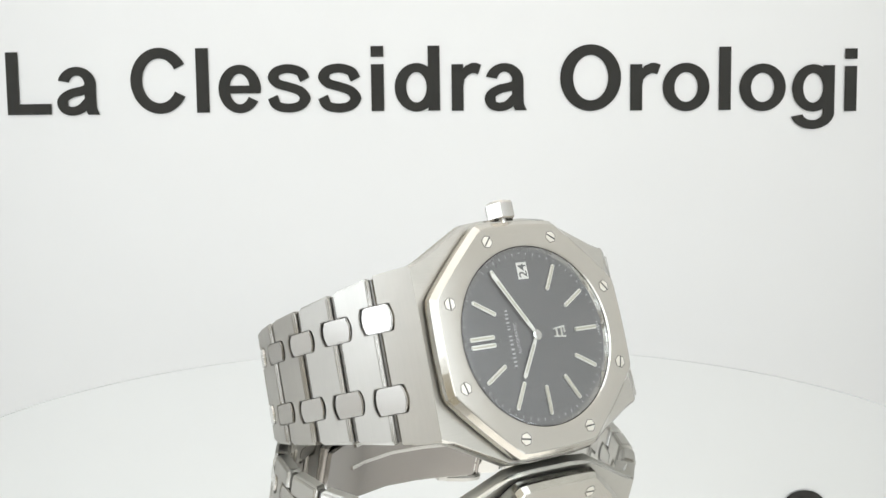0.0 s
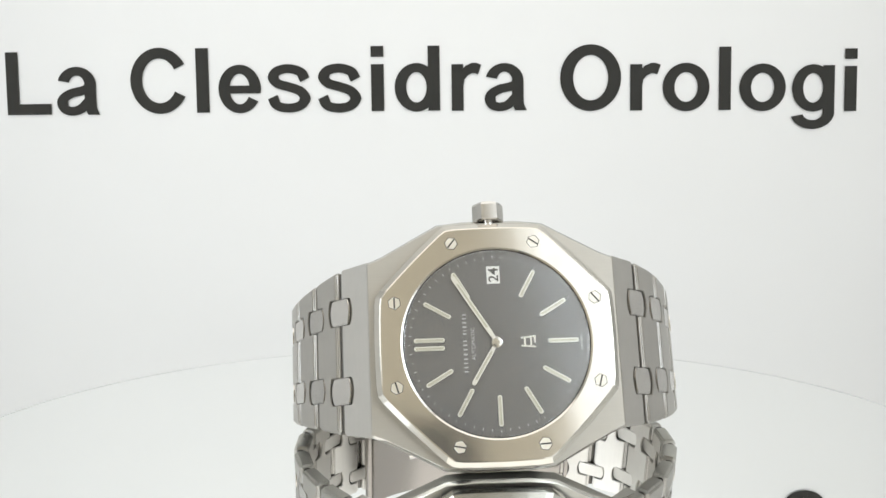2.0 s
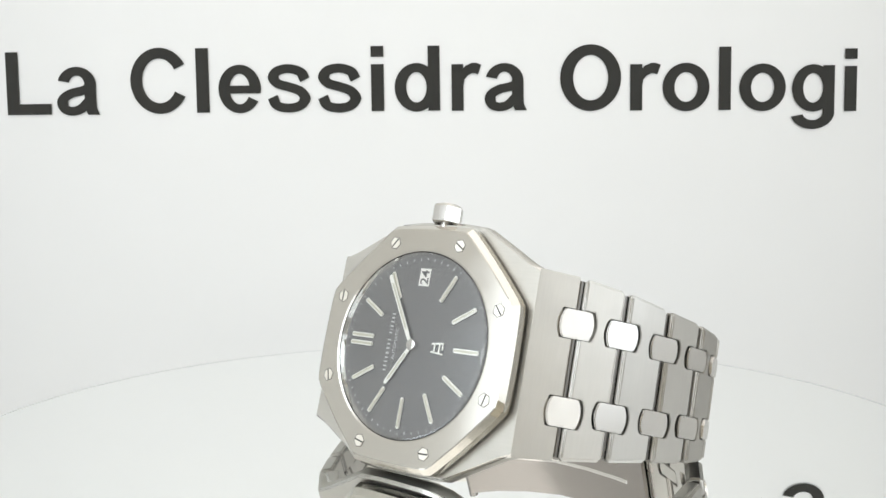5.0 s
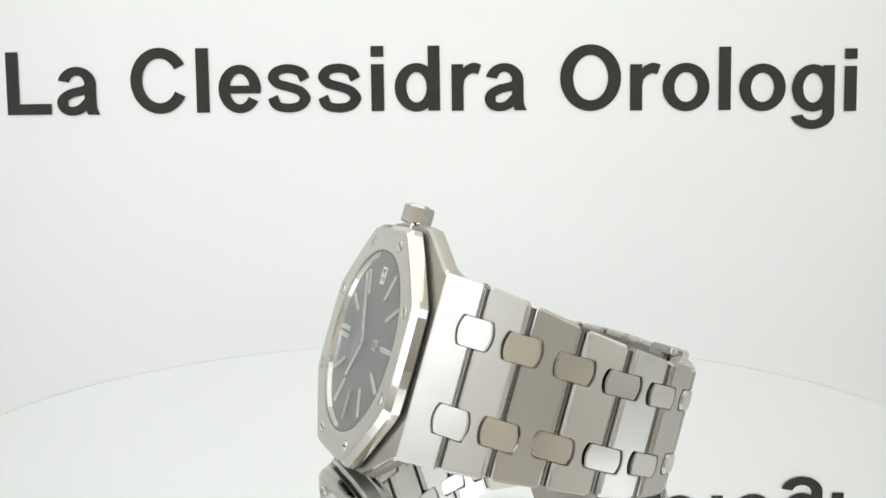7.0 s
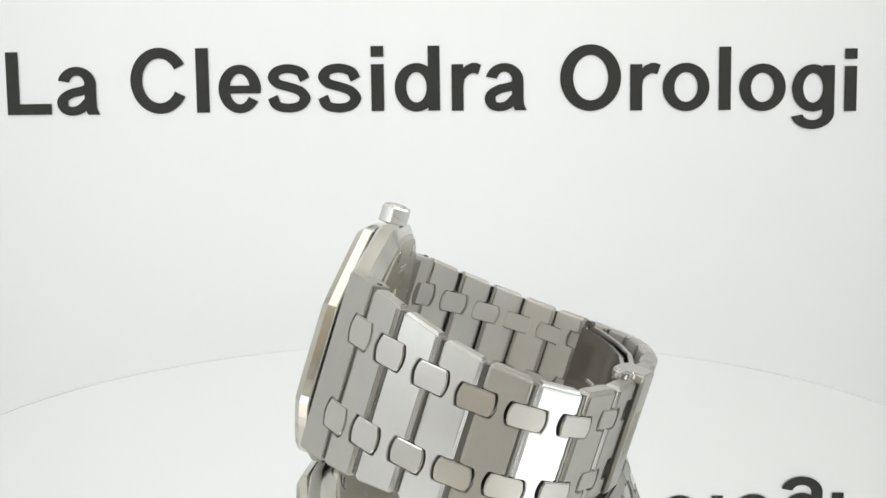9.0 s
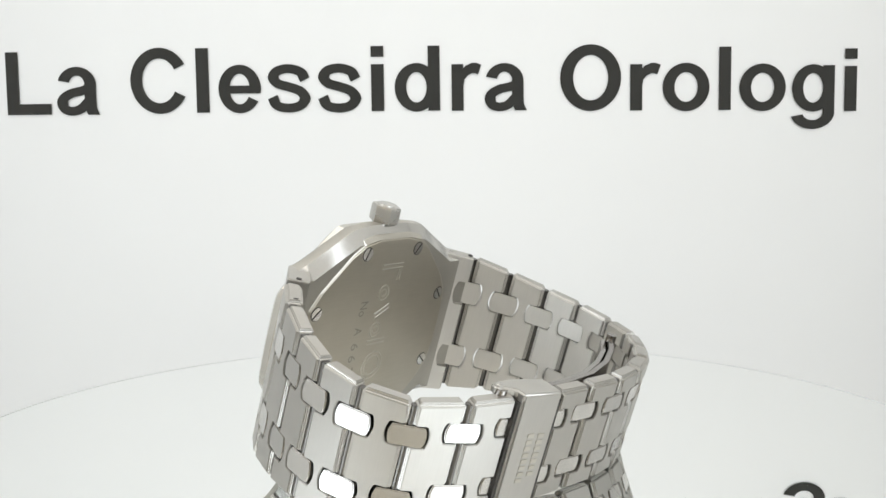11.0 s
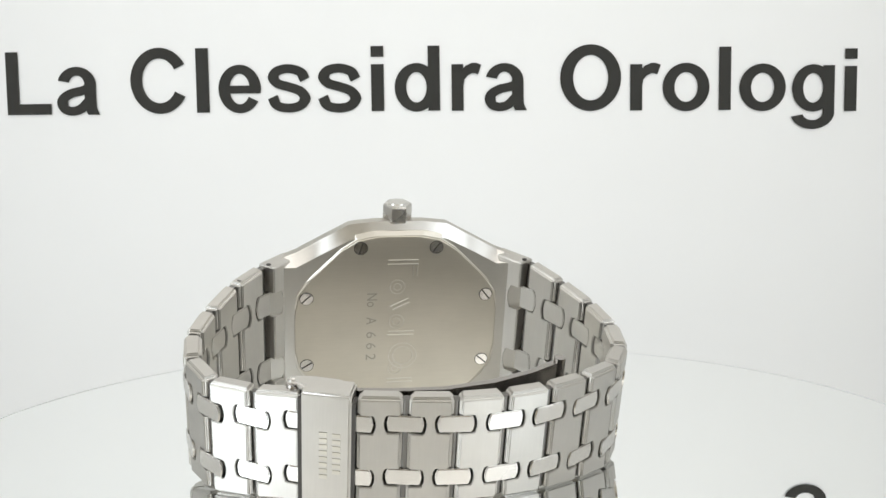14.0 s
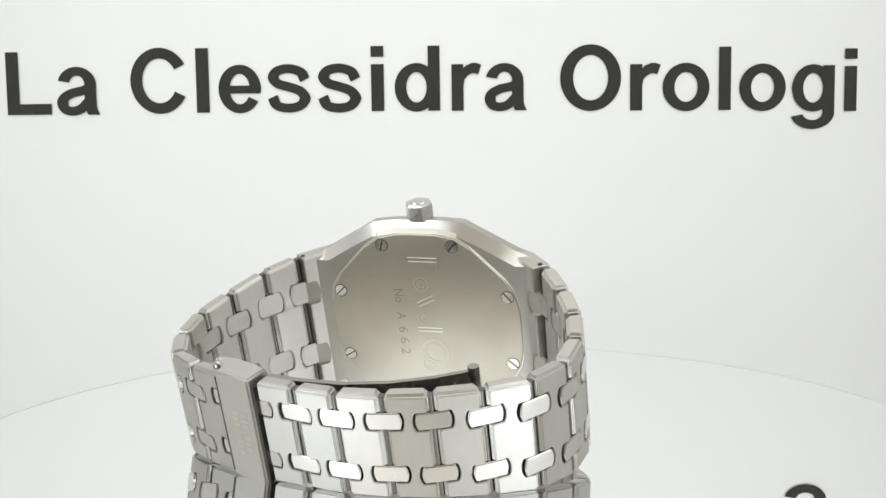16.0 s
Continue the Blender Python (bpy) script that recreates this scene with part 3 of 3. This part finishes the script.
def link(name, a, b, notch_a, notch_b, thick, mat, gap_a=0.33, gap_b=0.33, outset=0.35, worn=0.44):
    """A flat bracelet link from joint a to joint b, with notches for the studs."""
    (ua, na, ta, fa), (ub, nb, tb, fb) = a, b
    length = math.hypot(ub - ua, nb - na)
    du, dn = (ub - ua) / length, (nb - na) / length
    ou, on = -dn, du                                  # outward, for a path that goes round clockwise seen from above
    if ou * (ua + ub) / 2 + on * ((na + nb) / 2 + 24) < 0:
        ou, on = -ou, -on
    s0, s1 = gap_a, length - gap_b
    dp = 0.39 * 7.0 + 0.18
    def vt(s): return ta + (tb - ta) * s / length
    def vf(s): return fa + (fb - fa) * s / length
    outline = []
    def side(s, inner, flag, joint, flip):
        mid = (joint[2] + joint[3]) / 2
        off, hh = stud_sizes(joint[2], joint[3])
        pts = [(s, vf(s))]
        if flag:
            for c in (mid - off, mid + off):
                w = 1 if inner > s else -1
                low = [(s, c - hh)] + [(inner - w * e, c - hh + f) for e, f in arc_end(hh)]
                pts += low + [(inner, c)] + [(p, 2 * c - q) for p, q in low[::-1]]
        pts += [(s, vt(s))]
        return pts[::-1] if flip else pts
    outline += side(s1, s1 - (dp - gap_b), notch_b, b, False)
    outline += side(s0, s0 + (dp - gap_a), notch_a, a, True)
    mids = (s0 + s1) / 2
    def at(s, v, o): return W(ua + du * s + ou * o, v, na + dn * s + on * o)
    def squeeze(s): return mids + (s - mids) * (1 - 0.6 / length)
    bm = bmesh.new()
    rings(bm, [[at(s, v, outset) for s, v in outline], [at(squeeze(s), v, outset - thick) for s, v in outline]])
    def in_notch(z):
        return any(flag and abs(abs(z * 1000 - (j[2] + j[3]) / 2) - stud_sizes(j[2], j[3])[0]) < stud_sizes(j[2], j[3])[1] + 0.01 for j, flag in ((a, notch_a), (b, notch_b)))
    bmesh.ops.recalc_face_normals(bm, faces=bm.faces)
    bm.normal_update()
    edges = [e for e in bm.edges if e.calc_face_angle(0) > radians(40) and not in_notch((e.verts[0].co.z + e.verts[1].co.z) / 2)]
    bmesh.ops.bevel(bm, geom=edges, offset=worn * 0.001, segments=3, affect="EDGES", clamp_overlap=False, material=1)
    soften(bm, 0.12, 2, 40)
    # Inward faces take the lightened steel, so the inside looks lit.
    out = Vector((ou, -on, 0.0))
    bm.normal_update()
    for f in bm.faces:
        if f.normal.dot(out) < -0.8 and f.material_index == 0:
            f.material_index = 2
    return part(name, bm, [mat, EDGE_STEEL, INNER_LIT_STEEL], watch)


def stud(a, before, after, thick):
    u, n, top, foot = a
    du, dn = after[0] - before[0], after[1] - before[1]
    d = math.hypot(du, dn)
    du, dn = du / d, dn / d
    ou, on = -dn, du
    if ou * u + on * (n + 24) < 0:
        ou, on = -ou, -on
    off, hh = stud_sizes(top, foot)
    hh -= 0.12
    mid = (top + foot) / 2
    half = 0.39 * 7.0 - 0.2
    for c in (mid - off, mid + off):
        low = [(half - e, -hh + f) for e, f in arc_end(hh)]
        tip = low + [(half, 0)] + [(p, -q) for p, q in low[::-1]]
        outline = tip + [(-p, -q) for p, q in tip]
        bm = bmesh.new()
        rings(bm, [[W(u + du * s + ou * o, c + v, n + dn * s + on * o) for s, v in outline] for o in (0.1, -thick + 0.28)])
        soften(bm, 0.16, 2, 40)
        # The stud's inward face is lightened likewise, light put into its colour.
        bm.normal_update()
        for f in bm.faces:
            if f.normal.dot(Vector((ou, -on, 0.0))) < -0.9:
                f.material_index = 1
        part("connecting_stud", bm, [STUD_STEEL, INNER_LIT_STEEL], watch, "polished connecting stud")


def pin(a):
    u, n, top, foot = a
    k = math.hypot(u, n + 24)
    cu, cn = u - u / k * 0.85, n - (n + 24) / k * 0.85
    bm = bmesh.new()
    rings(bm, [[W(cu + 0.62 * math.cos(t), v, cn + 0.62 * math.sin(t)) for t in [2 * math.pi * i / 12 for i in range(12)]] for v in (foot + 0.5, top - 0.5)])
    part("link_pin", bm, DARK_STEEL, watch, smooth=True)


def build_bracelet():
    link("lug", LUG_A, JOINTS[0], False, True, 3.4, BRUSH_V, 0.0, 0.42, 0.04, 0.16)
    link("lug", JOINTS[-1], LUG_B, True, False, 3.4, BRUSH_V, 0.42, 0.0, 0.04, 0.16)
    for i, (a, b) in enumerate(zip(JOINTS, JOINTS[1:])):
        if i == 7:
            continue
        link("bracelet_link", a, b, True, True, 2.6, BRUSH_V)
    for i, j in enumerate(JOINTS):
        stud(j, LUG_A if i == 0 else JOINTS[i - 1], LUG_B if i == len(JOINTS) - 1 else JOINTS[i + 1], 2.6)
        if i not in (7, 8):
            pin(j)
    for u, n, v in ((22.0, -7.9, 13.42), (-22.1, -8.0, 13.42), (26.7, -12.3, 12.62)):
        bm = bmesh.new()
        rings(bm, [[W(u + 0.42 * math.cos(t), w, n + 0.42 * math.sin(t)) for t in [2 * math.pi * i / 14 for i in range(14)]] for w in (v - 0.8, v + 0.02)])
        part("pin_head", bm, SLOT, watch, "dark round pin head")
    # clasp cover, wrapped over the bracelet, with two plain stamped bars
    a, b = JOINTS[7], JOINTS[8]
    du, dn = b[0] - a[0], b[1] - a[1]
    d = math.hypot(du, dn)
    du, dn = du / d, dn / d
    ou, on = dn, -du
    if ou * a[0] + on * (a[1] + 24) < 0:
        ou, on = -ou, -on
    def at(s, v, o): return W(a[0] + du * s + ou * o, v, a[1] + dn * s + on * o)
    bm = bmesh.new()
    top, foot = 11.9, -6.2
    outline = [(-0.1, foot), (d - 0.3, foot), (d - 0.3, top), (-0.1, top)]
    rings(bm, [[at(s, v, 1.0) for s, v in outline], [at(s, v, -3.4) for s, v in outline]])
    soften(bm, 0.35, 2)
    clasp = part("clasp_cover", bm, BRUSH_V, watch, "brushed steel clasp cover with stamped lines")
    for s, v0, v1 in ((d * 0.42, -1.5, 6.2), (d * 0.68, -0.6, 5.3)):
        v = v0
        while v < v1:
            bm = bmesh.new()
            q = [(s - 0.55, v), (s + 0.55, v), (s + 0.55, v + 0.62), (s - 0.55, v + 0.62)]
            rings(bm, [[at(x, y, 0.9) for x, y in q], [at(x, y, 1.09) for x, y in q]])
            part("stamped_bar", bm, STAMP_STEEL, clasp)
            v += 0.98
    # cap over the cover's top, running out into a rounded hinge nose
    nose = [(-2.0 + 0.95 * math.cos(t), -2.35 + 0.95 * math.sin(t)) for t in [math.radians(60 + 22 * i) for i in range(10)]]
    cap = [(d - 0.32, 0.98), (-0.08, 0.98), (-0.12, -0.7)] + nose + [(0.4, -3.75), (d * 0.6, -3.6), (d - 0.32, -2.7)]
    bm = bmesh.new()
    rings(bm, [[at(x, v, o) for x, o in cap] for v in (top - 1.25, top + 0.04)])
    soften(bm, 0.3, 3, 30)
    part("hinge_cap", bm, BRUSH_V, watch, "brushed clasp cap with a rounded hinge nose", True)
    bm = bmesh.new()
    rings(bm, [[at(-2.0 + q * math.cos(t), v, -2.35 + q * math.sin(t)) for t in [2 * math.pi * i / 18 for i in range(18)]] for q, v in ((0.34, top - 0.4), (0.34, top + 0.06), (0.26, top + 0.10))])
    part("hinge_pin", bm, STUD_STEEL, watch, "small round hinge pin", True)
    # solid dark strips behind the cover's edges, in place of the shade in its gaps
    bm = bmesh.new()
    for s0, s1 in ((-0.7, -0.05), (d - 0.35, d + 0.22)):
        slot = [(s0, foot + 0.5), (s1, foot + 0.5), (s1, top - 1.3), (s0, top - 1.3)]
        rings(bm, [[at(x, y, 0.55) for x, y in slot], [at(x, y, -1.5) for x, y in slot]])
        part("clasp_gap", bm, SLOT, watch, "dark strip standing in for the shaded gap beside the clasp cover")
        bm = bmesh.new()
    bm.free()
    # folding blades inside the bracelet; outer coloured dark for its reflections, inner light
    for name, pts, top, foot, th in (("folding_blade", [(19.0, -44.2), (12, -45.7), (5, -46.5), (-2, -46.6), (-9, -45.3), (-15, -43.0), (-19.8, -40.3)], 11.0, -4.2, 0.8),
                                     ("folding_blade", [(18.0, -43.3), (11.5, -44.5), (5, -45.2), (-2, -45.3), (-9, -43.9), (-15, -41.7), (-19.4, -39.2)], 10.3, -3.6, 0.7)):
        bm = bmesh.new()
        loops = []
        for i, (u, n) in enumerate(pts):
            k = math.hypot(u, n + 15)
            iu, inn = u - u / k * th, n - (n + 15) / k * th
            loops.append([W(u, foot, n), W(u, top, n), W(iu, top, inn), W(iu, foot, inn)])
        rings(bm, loops)
        part(name, bm, BLADE_SHADED if top > 10 else BLADE_LIT, watch, "polished curved folding clasp blade", True)
    # raised ribs pressed into the inner blade
    for foot_, top_ in ((-2.6, -1.7), (2.2, 3.1)):
        pts = [(14.2, -44.0), (11.5, -44.5), (5, -45.2), (-2, -45.3), (-9, -43.9), (-12.5, -42.6)]
        bm = bmesh.new()
        loops = []
        for u, n in pts:
            k = math.hypot(u, n + 15)
            loops.append([W(u - u / k * o, v, n - (n + 15) / k * o) for o, v in ((0.6, foot_), (0.6, top_), (1.0, top_ - 0.25), (1.0, foot_ + 0.25))])
        rings(bm, loops)
        part("pressed_rib", bm, POLISH, watch, smooth=True)
    # a line of stamped marks along the inner blade
    for k in range(15):
        if k in (5, 10):
            continue
        u = 12.0 - 1.25 * k
        n = -45.28 + 0.0062 * (u - 1.0) ** 2
        bm = bmesh.new()
        box(bm, u, -0.9, 0.62, 0.95, n + 0.62, n + 0.90)
        part("stamped_mark", bm, ENGRAVED, watch)
    for u, n in ((-19.8, -39.9), (19.2, -44.0)):
        bm = bmesh.new()
        rings(bm, [[W(u + 0.85 * math.cos(t), v, n + 0.85 * math.sin(t)) for t in [2 * math.pi * i / 16 for i in range(16)]] for v in (-4.6, 11.6)])
        part("hinge_barrel", bm, BLADE_SHADED, watch, smooth=True)


build_case()
build_dial()
build_bracelet()


# ---- what moves: the turntable and the watch on it ----
def angle(t):
    return 33.30 - 14.5456 * t


def motions():
    sit = pose(0.0069, -0.0168, 0.0201) @ Matrix.Rotation(-0.3100, 4, "X") @ Matrix.Rotation(-0.0090, 4, "Y")
    times = [i * 1.0 for i in range(17)]
    walk(watch, [(t, pose(0, 0, 0, 0, 0, angle(t)) @ sit) for t in times])
    sway = {0: (-0.26, 0.1), 4: (-0.26, 0.1), 6: (0.60, 0.20), 9: (0.60, 0.20), 11: (0.14, 0.02), 13: (-0.06, -0.1), 16: (-0.06, -0.1)}
    keys = sorted(sway)
    rows = []
    for t in times:
        a = max(k for k in keys if k <= t)
        b = min([k for k in keys if k > t] or [a])
        f = (t - a) / (b - a) if b > a else 0
        f = f * f * (3 - 2 * f)
        rx, ry = [p + (q - p) * f for p, q in zip(sway[a], sway[b])]
        rows.append((t, pose(0, 0, 0, rx, ry, 0) @ pose(0, 0, 0, 0, 0, angle(t))))
    walk(turntable, rows)


motions()
